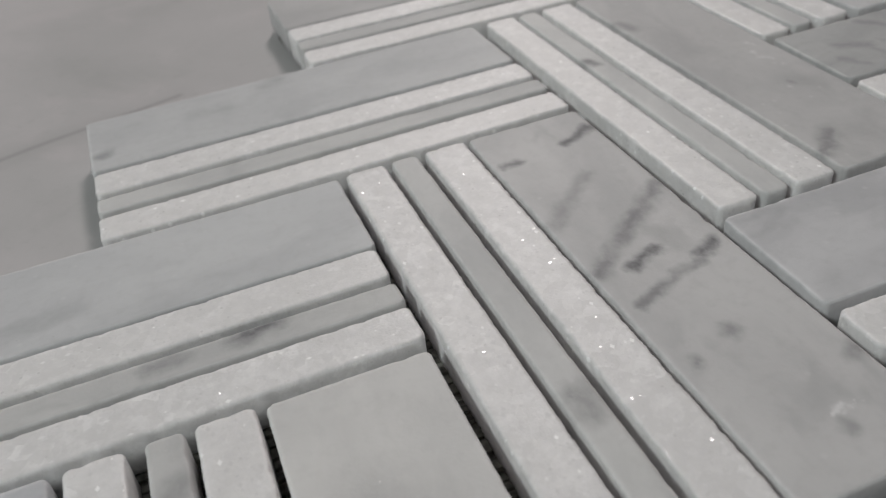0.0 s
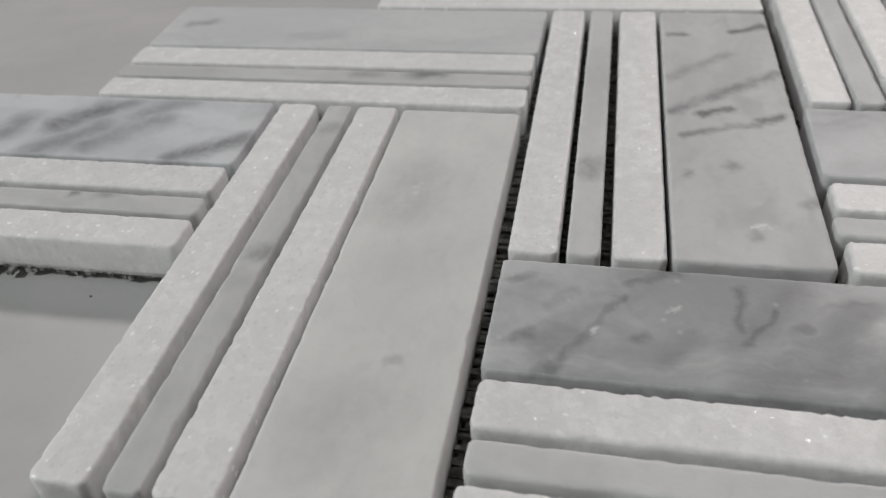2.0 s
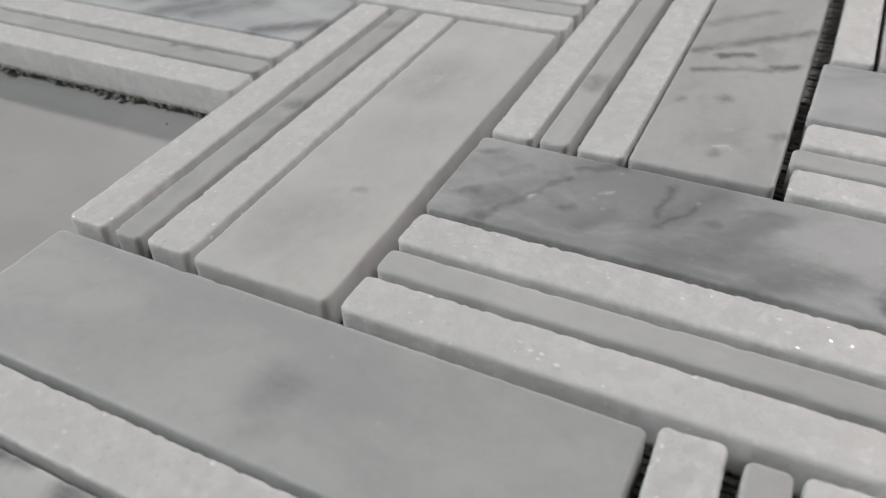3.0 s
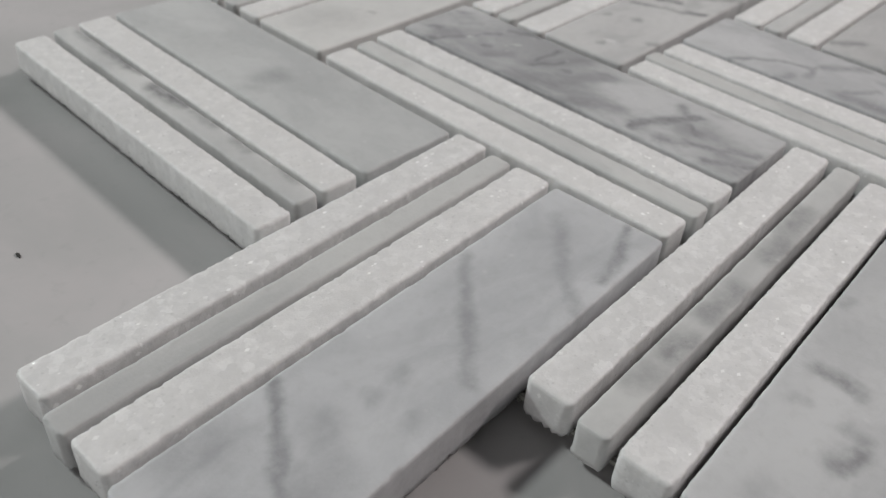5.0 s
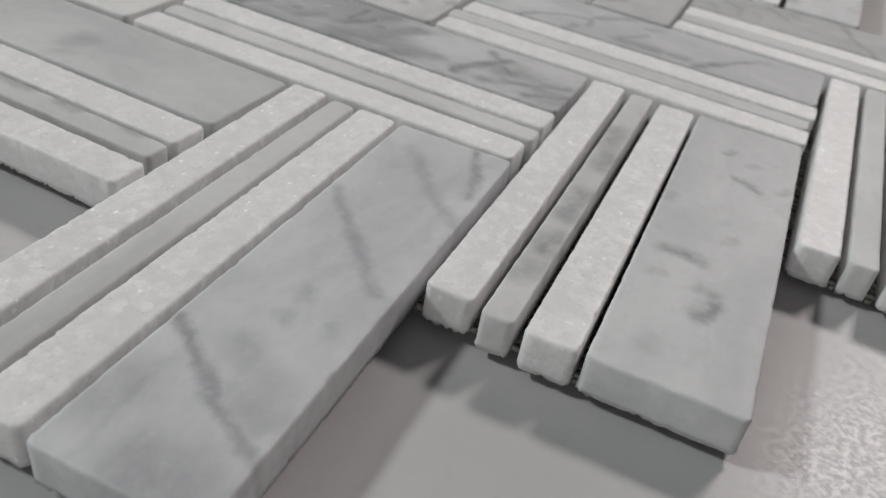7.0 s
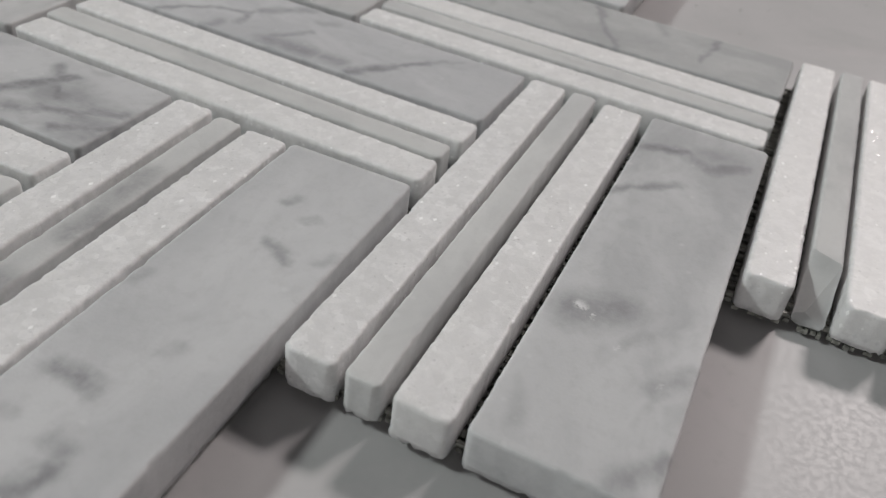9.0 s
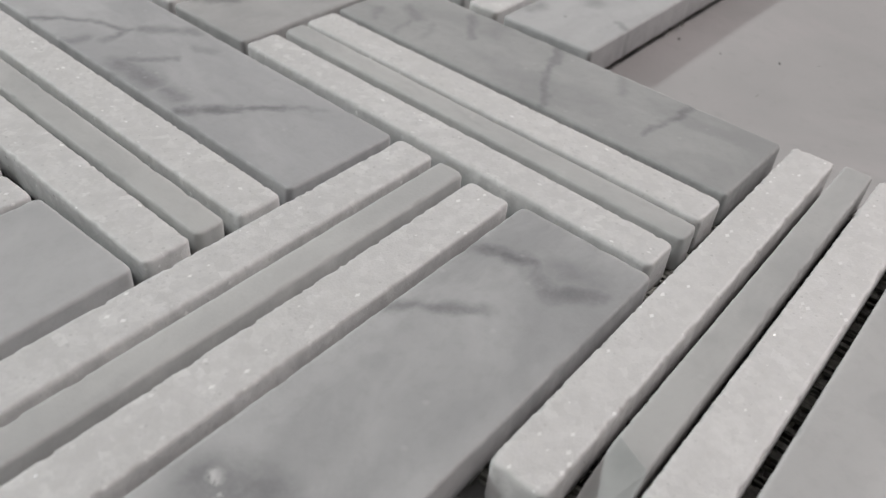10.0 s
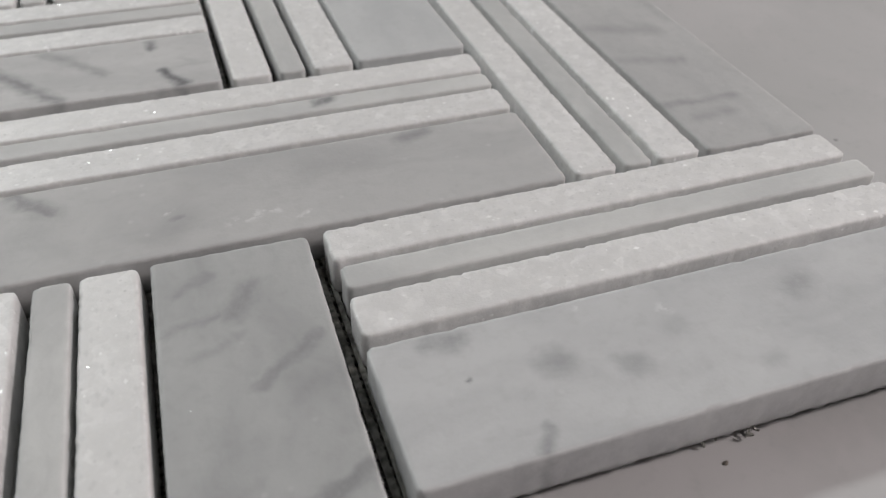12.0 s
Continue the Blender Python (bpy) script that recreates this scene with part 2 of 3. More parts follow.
def slab_material():
    """Pale polished stone top with a few faint grey veins, dust specks and orange-peel gloss."""
    m = Nodes("polished_stone_top")
    at = m.add("ShaderNodeTexCoord").outputs["Object"]
    _, wob = m.noise(at, 5, 3)
    place = m.vec("ADD", at, m.vec("SCALE", m.vec("SUBTRACT", wob, (0.5, 0.5, 0.5)), (0, 0, 0), 0.12))
    cloud, _ = m.noise(place, 9, 4)
    base = m.mix(m.span(cloud, 0.35, 0.65), grey(0.39, 0.010, 0.0), grey(0.44, 0.026, 0.006))
    # one long vein runs past the sheet's corner
    a, ba = Vector((-0.30, 0.137, 0)), Vector((0.33, 0.102, 0))
    near = m.vec("ADD", at, m.vec("SCALE", m.vec("SUBTRACT", wob, (0.5, 0.5, 0.5)), (0, 0, 0), 0.02))
    pa = m.vec("MULTIPLY", m.vec("SUBTRACT", near, a), (1, 1, 0))
    h = m.math("DIVIDE", m.vec("DOT_PRODUCT", pa, ba), ba.length_squared, clamp=True)
    d = m.vec("LENGTH", m.vec("SUBTRACT", pa, m.vec("SCALE", ba, (0, 0, 0), h)))
    blotch, _ = m.noise(place, 42, 4, 0.6)
    base = m.mix(m.span(blotch, 0.5, 0.7, 0.0, 0.4), base, grey(0.46, 0.05, 0.01))
    cast, _ = m.noise(place, 20, 5, 0.65)
    base = m.mix(m.span(cast, 0.5, 0.72, 0.0, 0.42), base, grey(0.33, -0.005, -0.01))
    faint, _ = m.noise(at, 260, 3, 0.6)
    base = m.mix(m.span(faint, 0.55, 0.75, 0.0, 0.18), base, grey(0.30))
    vein = m.math("ADD", m.span(d, 0.0, 0.0018, 0.35, 0.0), m.span(d, 0.0, 0.010, 0.14, 0.0))
    base = m.mix(vein, base, grey(0.2))
    specks = m.add("ShaderNodeTexVoronoi")
    m.put(specks.inputs["Vector"], at)
    specks.inputs["Scale"].default_value = 70
    sep = m.add("ShaderNodeSeparateColor")
    m.link(specks.outputs["Color"], sep.inputs[0])
    dust = m.math("MULTIPLY", m.span(sep.outputs[0], 0.93, 0.94), m.span(specks.outputs["Distance"], 0.02, 0.06, 1.0, 0.0))
    base = m.mix(m.math("MULTIPLY", dust, 0.7), base, grey(0.1))
    m.link(base, m.bsdf.inputs["Base Color"])
    peel, _ = m.noise(at, 2400, 2)
    m.link(m.bump(peel, 0.03, 0.0004), m.bsdf.inputs["Normal"])
    haze, _ = m.noise(at, 900, 4, 0.65)
    m.link(m.math("ADD", m.span(cloud, 0.3, 0.7, 0.27, 0.34), m.span(haze, 0.40, 0.62, 0.0, 0.12)), m.bsdf.inputs["Roughness"])
    m.bsdf.inputs["Specular IOR Level"].default_value = 0.085
    return m.mat


def plain(name, color, rough=0.6, grain=40, amount=0.08):
    m = Nodes(name)
    at = m.add("ShaderNodeTexCoord").outputs["Object"]
    n, _ = m.noise(at, grain, 4)
    dark = tuple(c * (1 - 2 * amount) for c in color[:3]) + (1,)
    m.link(m.mix(m.span(n, 0.3, 0.7), dark, color), m.bsdf.inputs["Base Color"])
    m.bsdf.inputs["Roughness"].default_value = rough
    return m.mat


WHITE = white_marble()
SLAB = slab_material()
NET = plain("glass_fibre_net", (0.30, 0.30, 0.27, 1), 0.5, 700, 0.36)
WALL = plain("wall_paint", (0.24, 0.237, 0.24, 1), 0.8, 3, 0.03)
FLOOR = plain("floor_concrete", (0.12, 0.117, 0.114, 1), 0.7, 6, 0.1)

# ---------------------------------------------------------------- helpers for meshes


def mesh_of(name, bm, material):
    me = bpy.data.meshes.new(name)
    bm.to_mesh(me)
    bm.free()
    me.materials.append(material)
    return me


def part(name, bm, material, parent, label=""):
    ob = new(name, mesh_of(name, bm, material))
    ob.parent = parent
    return tagged(ob, label)


def box(bm, x0, x1, y0, y1, z0, z1):
    vs = [bm.verts.new(p) for p in ((x0, y0, z0), (x1, y0, z0), (x1, y1, z0), (x0, y1, z0),
                                    (x0, y0, z1), (x1, y0, z1), (x1, y1, z1), (x0, y1, z1))]
    for q in ((3, 2, 1, 0), (4, 5, 6, 7), (0, 1, 5, 4), (1, 2, 6, 5), (2, 3, 7, 6), (3, 0, 4, 7)):
        bm.faces.new([vs[i] for i in q])
    return vs


def structure(name, dims, material, label, category):
    bm = bmesh.new()
    box(bm, *dims)
    return tagged(new(name, mesh_of(name, bm, material)), label, category, kind="structure")


# ---------------------------------------------------------------- the room and the stone top
structure("floor", (-3.4, 3.6, -3.0, 4.2, -1.0, -0.9), FLOOR, "plain grey concrete floor of the room", "floor")
structure("ceiling", (-3.4, 3.6, -3.0, 4.2, 1.7, 1.8), WALL, "plain grey painted ceiling of the room", "ceiling")
structure("wall_west", (-3.5, -3.4, -3.0, 4.2, -0.9, 1.7), WALL, "plain grey painted room wall", "wall")
structure("wall_east", (3.6, 3.7, -3.0, 4.2, -0.9, 1.7), WALL, "plain grey painted room wall", "wall")
bm = bmesh.new()          # unseen south wall, with an opening added to hold the fill lamp
for x0, x1, z0, z1 in ((-3.4, -0.41, -0.9, 1.7), (1.31, 3.6, -0.9, 1.7), (-0.41, 1.31, -0.9, 0.19), (-0.41, 1.31, 1.31, 1.7)):
    box(bm, x0, x1, -3.1, -3.0, z0, z1)
tagged(new("wall_south", mesh_of("wall_south", bm, WALL)), "plain grey painted room wall with an opening made for the fill lamp", "wall", kind="structure")
structure("wall_north", (-3.4, 3.6, 4.2, 4.3, -0.9, 1.7), WALL, "plain grey painted room wall", "wall")

worktable = tagged(new("stone_table"), "pale grey polished stone table with faint veins", "table")
worktable.location = (0, 0, -0.9)
bm = bmesh.new()
box(bm, -0.85, 1.15, -0.75, 0.95, 0.88, 0.90)
bmesh.ops.bevel(bm, geom=[e for e in bm.edges], offset=0.002, segments=2, affect="EDGES")
part("tabletop", bm, SLAB, worktable, "pale grey polished stone tabletop with faint veins")
for lx in (-0.75, 1.0):
    for ly in (-0.65, 0.8):
        bm = bmesh.new()
        box(bm, lx, lx + 0.05, ly, ly + 0.05, 0, 0.88)
        part("table_leg", bm, FLOOR, worktable)

# ---------------------------------------------------------------- the mosaic sheet
W = 0.055          # pitch across a block
Q = 1.8855 * W      # pitch along a block
GAP = 0.030 * W  # joint between blocks
UNDER = 0.0027     # the pieces lie on their net
TOP = 0.0095      # upper face of the pieces
HIGH = TOP - UNDER
# shares of a block's width: white strip, grey strip, white strip, wide tile; joints between
SHARES = (("white_strip", 0.1541), ("grey_strip", 0.1032), ("white_strip", 0.1632), ("wide_tile", 0.4630))

# block: stands or lies, column m, row n, nudge x and y (shares of W), turn (degrees),
# and how far each of its four pieces sits off across and along the block (mm)
BLOCKS = {
    "A": (True, 0, 0, -0.0232, 0.0085, -0.21, (-0.5, 0.46, 0.07, 0.02), (0.31, 0.03, 0.18, -0.52)),
    "B": (True, 1, 0, -0.0030, 0.0032, 0.22, (0.19, -0.01, 0.25, -0.39), (-0.07, 0.05, -0.01, 0.03)),
    "C": (False, 1, 1, -0.0076, -0.0130, -0.56, (-0.03, -0.08, 0.07, 0.08), (-0.24, 0.38, 0.16, -0.3)),
    "D": (False, 1, 0, -0.0051, 0.0016, 0.09, (0.47, 0.04, 0.27, -0.73), (-0.03, 0.01, -0.23, 0.26)),
    "E": (False, 0, 0, -0.0352, 0.0137, 0.03, (0.33, -0.04, 0.02, -0.27), (0.12, -0.12, -0.23, 0.23)),
    "F": (False, 0, 1, -0.0061, -0.0221, -1.10, (-0.11, 0.29, 0.03, -0.17), (0.98, -0.33, -0.45, -0.2)),
    "G": (True, 0, 1, 0.0167, -0.0188, 1.54, (-0.13, 0.37, -0.19, -0.01), (0.96, -0.39, 0.09, -0.67)),
    "H": (True, 1, 1, 0.0069, -0.0285, 1.21, (-0.19, 0.09, 0.37, -0.23), (1.18, -0.02, -0.76, -0.41)),
    "I": (True, 2, 1, 0.0118, -0.0182, 0.13, (-0.36, -0.41, 0.14, 0.68), (0.31, 0.29, -0.62, 0.02)),
    "J": (True, 3, 1, 0.0185, 0.0190, 0.57, (0.24, 0.17, -0.26, -0.11), (-0.74, 0.57, 0.21, -0.04)),
    "K": (False, 3, 1, 0.0093, -0.0050, -0.95, (-0.11, 0.42, -0.15, -0.12), (0.0, 0.29, -0.01, -0.28)),
    "L": (True, 3, 0, 0.0001, 0.0279, 0.26, (-0.21, -0.33, -0.08, 0.67), (-0.29, 0.53, 0.06, -0.3)),
    "M": (False, 3, 0, 0.0080, 0.0241, 0.05, (-0.04, -0.08, 0.05, 0.12), (0.04, 0.17, 0.01, -0.22)),
    "N": (False, 2, 0, -0.0071, 0.0067, 0.73, (-0.33, -0.04, 0.34, 0.08), (-0.07, -0.0, 0.15, -0.08)),
    "P": (True, 2, 0, 0.0173, 0.0158, 0.26, (0.42, -0.0, -0.09, -0.28), (0.14, -0.03, 0.03, -0.13)),
    "Q": (False, 2, 1, -0.0011, -0.0149, -0.96, (0.07, -0.33, -0.06, 0.38), (0.23, -0.58, 0.44, -0.09)),
}


def block_centre(stands, m, n):
    x, y = (W / 2, Q / 2) if stands else (-Q / 2, Q - W / 2)
    return x + m * W + n * Q, y + m * W - n * Q


def rounded_plan(hx, hy, r, counts):
    """Points round a rectangle with rounded corners, each with its outward way."""
    out = []
    for c, (cx, cy, a0) in enumerate(((hx - r, hy - r, 0), (-hx + r, hy - r, 90), (-hx + r, -hy + r, 180), (hx - r, -hy + r, 270))):
        for k in range(5):
            a = radians(a0 + 22.5 * k)
            out.append((cx + r * math.cos(a), cy + r * math.sin(a), math.cos(a), math.sin(a)))
        px, py, ux, uy = out[-1]
        nx, ny = ((-hx + r, hy), (-hx, -hy + r), (hx - r, -hy), (hx, hy - r))[c]
        for k in range(1, counts[c % 2]):
            out.append((px + (nx - px) * k / counts[c % 2], py + (ny - py) * k / counts[c % 2], ux, uy))
    return out


def stone_piece(length, width, rng, round_corner, rough_edge, glued):
    """A sawn stone piece: corners rounded in plan, arrises worn and chipped, underside broken."""
    bm = bmesh.new()
    hx, hy, r = length / 2, width / 2, round_corner
    counts = (max(2, int(length / (0.0006 if rough_edge else 0.0011))), max(2, int(width / 0.001)))
    n = len(rounded_plan(hx, hy, r, counts))
    chip = [0.0] * n
    for _ in range(int(n * (0.32 if rough_edge else 0.12))):
        k, deep = rng.randrange(n), 0.00004 + 0.00026 * rng.random() ** 3
        chip[k] = max(chip[k], deep)
        chip[(k + 1) % n] = max(chip[(k + 1) % n], deep * 0.6)
    lip, k = [glued * rng.gauss(-0.0006, 0.00008) for _ in range(n)], rng.randrange(3)
    while k < n:          # glue lip round the underside, with small hollows
        lip[k] = glued * rng.uniform(-0.0003, 0.0001)
        k += rng.choice((2, 2, 3, 3, 4))
    wave = [rng.gauss(0, 0.000022) for _ in range(n)]
    rings = []
    for z, inset, jitter, bite in ((0.0, -0.00003, 0.00008, 0), (0.0005, 0.0, 0.00003, 0), (HIGH - 0.0006, 0.0, 0.000015, 0.2),
                                   (HIGH - 0.00016, 0.0001, 0.00002, 0.9), (HIGH, 0.00032, 0.00003, 1.2), (HIGH, 0.0009, 0.0, 0.0)):
        ring = []
        for k, (x, y, ux, uy) in enumerate(rounded_plan(hx - inset, hy - inset, max(r - inset, 0.0004), counts)):
            out = wave[k] + rng.gauss(0, jitter) - bite * chip[k]
            zz = z + (lip[k] if z == 0.0 else 0.0) - (0.7 * chip[k] if bite == 0.9 else 0.0)
            ring.append(bm.verts.new((x + ux * out, y + uy * out, zz)))
        rings.append(ring)
    for lo, hi in zip(rings, rings[1:]):
        for k in range(n):
            f = bm.faces.new((lo[k], lo[(k + 1) % n], hi[(k + 1) % n], hi[k]))
            f.smooth = True
    bm.faces.new(rings[-1])
    bm.faces.new(list(reversed(rings[0])))
    return bm


def break_end(bm, length):
    """Knock a shell-shaped flake off one end of a strip, as three slanting cuts."""
    for back, slope, skew in ((0.0125, 0.50, 0.22), (0.0105, 0.66, -0.18), (0.0060, 1.30, 0.05)):
        cut = bmesh.ops.bisect_plane(bm, geom=bm.verts[:] + bm.edges[:] + bm.faces[:], dist=1e-6,
                                     plane_co=(back - length / 2, 0, HIGH), plane_no=(-slope, skew, 1.0), clear_outer=True)
        rim = [g for g in cut["geom_cut"] if isinstance(g, bmesh.types.BMEdge)]
        for f in bmesh.ops.contextual_create(bm, geom=rim)["faces"]:
            f.smooth = False


# every wide tile has its own clouding and marks, given in metres from the middle of the piece:
# x0, y0, x1, y1, half width, strength
TILE_MARBLE = {
    "A": grey_marble("grey_marble_a", 0.602, 0.487, 0.5, 0.12, 80, tint=(0.005, -0.015), strokes=[
        (0.0163, 0.0048, 0.0246, 0.0029, 0.0090, 0.29), (-0.0234, -0.0023, -0.0229, -0.0027, 0.0016, 0.48), (-0.0366, 0.0021, -0.0326, -0.0007, 0.0090, 0.22), (0.0001, 0.0016, 0.0033, -0.0038, 0.0070, 0.12)], pale=[(0.0186, 0.0053, 0.0209, 0.0035, 0.0008, 0.40), (0.0193, 0.0034, 0.0225, 0.0023, 0.0006, 0.36)]),
    "B": grey_marble("grey_marble_b", 0.508, 0.389, 0.5, 0.35, 70, tint=(0.004, 0.0), strokes=[
        (-0.0021, 0.0054, 0.0001, -0.0004, 0.0015, 0.93), (-0.0043, -0.0061, -0.0021, -0.0104, 0.0015, 0.93), (-0.0102, 0.0096, -0.0058, -0.0052, 0.0013, 0.61), (-0.0009, 0.0114, 0.0173, -0.0118, 0.0020, 0.61), (0.0370, 0.0110, 0.0375, 0.0075, 0.0014, 0.84), (0.0392, -0.0042, 0.0429, -0.0120, 0.0015, 0.92), (0.0146, 0.0118, 0.0274, -0.0023, 0.0017, 0.38), (-0.0248, 0.0098, -0.0243, 0.0091, 0.0015, 0.54), (-0.0223, 0.0024, -0.0215, 0.0015, 0.0017, 0.54), (-0.0326, -0.0105, -0.0318, -0.0116, 0.0017, 0.54), (-0.0442, -0.0013, -0.0429, -0.0021, 0.0014, 0.45)], pale=[(-0.0409, -0.0004, -0.0404, -0.0029, 0.0007, 0.40), (-0.0407, -0.0040, -0.0403, -0.0059, 0.0006, 0.40)]),
    "C": grey_marble("grey_marble_c", 0.488, 0.298, 0.8, 0.6, -55, tint=(-0.005, 0.015), strokes=[
        (-0.0439, -0.0076, -0.0344, 0.0031, 0.0040, 0.29), (-0.0339, 0.0009, -0.0275, 0.0120, 0.0040, 0.25), (-0.0143, -0.0037, -0.0055, 0.0099, 0.0030, 0.34), (-0.0481, -0.0029, -0.0449, 0.0067, 0.0040, 0.25), (-0.0010, -0.0014, 0.0030, 0.0050, 0.0030, 0.23), (0.0215, -0.0090, 0.0306, 0.0063, 0.0020, 0.75), (0.0250, 0.0082, 0.0344, -0.0014, 0.0016, 0.57), (0.0292, -0.0091, 0.0482, 0.0005, 0.0020, 0.57), (0.0417, -0.0102, 0.0518, -0.0036, 0.0020, 0.57), (0.0319, 0.0030, 0.0513, -0.0086, 0.0060, 0.40), (-0.0109, -0.0094, -0.0005, -0.0042, 0.0050, 0.40), (0.0050, -0.0110, 0.0152, -0.0059, 0.0030, 0.40), (-0.0339, 0.0015, -0.0308, 0.0052, 0.0012, 0.57), (-0.0297, 0.0083, -0.0233, 0.0120, 0.0016, 0.57), (-0.0409, -0.0117, -0.0371, -0.0047, 0.0013, 0.57), (-0.0370, -0.0041, -0.0340, 0.0009, 0.0015, 0.46), (-0.0481, 0.0076, -0.0458, 0.0087, 0.0016, 0.52), (-0.0467, -0.0052, -0.0446, -0.0043, 0.0016, 0.57), (-0.0292, -0.0030, -0.0283, -0.0027, 0.0013, 0.57), (-0.0134, -0.0030, -0.0083, 0.0047, 0.0012, 0.63), (-0.0130, 0.0095, -0.0142, -0.0002, 0.0011, 0.52), (-0.0135, -0.0032, -0.0128, -0.0029, 0.0015, 0.69), (-0.0060, 0.0009, -0.0049, 0.0013, 0.0013, 0.46), (-0.0253, -0.0069, -0.0213, -0.0016, 0.0022, 0.34), (-0.0425, 0.0017, -0.0389, 0.0054, 0.0020, 0.29)], pale=[(-0.0355, -0.0025, -0.0352, -0.0021, 0.0007, 0.48), (-0.0238, 0.0028, -0.0230, 0.0038, 0.0012, 0.32)]),
    "D": grey_marble("grey_marble_d", 0.539, 0.434, 0.5, 0.15, 30, tint=(-0.015, 0.012), strokes=[
        (-0.0443, 0.0006, -0.0395, 0.0020, 0.0025, 0.52), (-0.0125, -0.0061, -0.0008, -0.0047, 0.0030, 0.22)], pale=[]),
    "E": grey_marble("grey_marble_e", 0.550, 0.416, 0.7, 0.35, 40, tint=(-0.02, 0.03), strokes=[
        (0.0037, -0.0006, 0.0115, 0.0070, 0.0040, 0.81), (0.0034, -0.0118, 0.0142, -0.0012, 0.0040, 0.54), (0.0160, -0.0075, 0.0283, 0.0033, 0.0040, 0.47), (0.0379, -0.0115, 0.0493, -0.0031, 0.0035, 0.74), (0.0231, 0.0046, 0.0305, 0.0123, 0.0040, 0.41), (-0.0065, -0.0050, -0.0052, 0.0015, 0.0040, 0.54), (0.0115, 0.0070, 0.0168, 0.0098, 0.0030, 0.54)], pale=[]),
    "F": grey_marble("grey_marble_f", 0.508, 0.397, 0.6, 0.12, 20, tint=(-0.015, 0.0), strokes=[
        (0.0037, -0.0048, 0.0053, -0.0000, 0.0040, 0.29), (0.0052, -0.0094, 0.0065, -0.0077, 0.0030, 0.23), (-0.0226, -0.0065, -0.0186, -0.0013, 0.0090, 0.14), (0.0162, 0.0080, 0.0240, 0.0097, 0.0090, 0.09)], pale=[]),
    "G": grey_marble("grey_marble_g", 0.530, 0.397, 0.6, 0.25, 65, tint=(-0.015, 0.025), strokes=[
        (-0.0234, 0.0114, -0.0332, -0.0013, 0.0015, 0.51), (-0.0332, -0.0013, -0.0398, -0.0119, 0.0014, 0.47), (-0.0410, 0.0105, -0.0366, 0.0094, 0.0060, 0.34), (-0.0468, 0.0008, -0.0475, -0.0028, 0.0060, 0.34), (-0.0461, -0.0050, -0.0467, -0.0088, 0.0060, 0.34), (-0.0230, 0.0013, -0.0260, -0.0024, 0.0030, 0.26), (-0.0283, -0.0069, -0.0336, -0.0080, 0.0040, 0.30), (-0.0336, -0.0080, -0.0326, -0.0041, 0.0030, 0.26), (0.0203, 0.0114, -0.0032, -0.0094, 0.0016, 0.34), (0.0426, 0.0067, 0.0217, -0.0117, 0.0018, 0.32), (0.0497, -0.0048, 0.0415, -0.0089, 0.0013, 0.51), (0.0415, -0.0089, 0.0323, -0.0109, 0.0016, 0.51), (-0.0156, -0.0009, -0.0149, -0.0010, 0.0020, 0.26), (-0.0093, -0.0007, -0.0082, -0.0008, 0.0020, 0.26), (-0.0147, -0.0087, -0.0138, -0.0088, 0.0020, 0.21)], pale=[(-0.0422, 0.0150, -0.0416, 0.0148, 0.0008, 0.48)]),
    "H": grey_marble("grey_marble_h", 0.530, 0.389, 0.45, 0.15, 60, tint=(-0.008, 0.012), strokes=[
        (-0.0134, 0.0076, -0.0145, 0.0009, 0.0020, 0.57), (0.0337, 0.0030, 0.0356, 0.0019, 0.0015, 0.38), (0.0228, -0.0006, 0.0202, -0.0052, 0.0016, 0.47), (-0.0306, -0.0008, -0.0256, -0.0034, 0.0022, 0.62), (-0.0226, -0.0007, -0.0227, -0.0032, 0.0020, 0.38), (0.0049, 0.0110, 0.0070, 0.0103, 0.0016, 0.28), (-0.0046, -0.0021, -0.0026, -0.0029, 0.0016, 0.28), (0.0229, -0.0097, 0.0254, -0.0112, 0.0016, 0.28), (-0.0434, 0.0048, -0.0412, 0.0039, 0.0020, 0.19), (0.0304, -0.0026, 0.0324, -0.0035, 0.0013, 0.33), (-0.0225, 0.0086, -0.0222, 0.0071, 0.0015, 0.24)], pale=[]),
    "I": grey_marble("grey_marble_i", 0.499, 0.343, 0.6, 0.5, 40, tint=(-0.008, 0.012), strokes=[
        (0.0359, 0.0148, 0.0381, 0.0078, 0.0018, 0.55), (0.0381, 0.0078, 0.0397, 0.0021, 0.0018, 0.61), (0.0395, 0.0023, 0.0358, -0.0030, 0.0020, 0.44), (0.0358, -0.0030, 0.0402, -0.0090, 0.0022, 0.55), (0.0160, 0.0129, 0.0264, 0.0014, 0.0014, 0.50), (0.0418, -0.0008, 0.0426, -0.0062, 0.0030, 0.28), (-0.0207, 0.0083, -0.0166, 0.0017, 0.0045, 0.55), (-0.0312, -0.0075, -0.0236, -0.0126, 0.0020, 0.39), (-0.0491, -0.0067, -0.0421, -0.0126, 0.0018, 0.44), (-0.0234, -0.0012, -0.0202, -0.0038, 0.0015, 0.22)], pale=[(-0.0189, 0.0066, -0.0196, 0.0048, 0.0013, 0.64), (-0.0250, -0.0003, -0.0246, -0.0006, 0.0006, 0.40), (-0.0303, -0.0085, -0.0296, -0.0088, 0.0006, 0.40)]),
    "J": grey_marble("grey_marble_j", 0.519, 0.416, 0.4, 0.15, 50, tint=(0.004, 0.0), rough=0.14),
    "K": grey_marble("grey_marble_k", 0.426, 0.316, 0.6, 0.2, 55, tint=(-0.01, 0.0), strokes=[
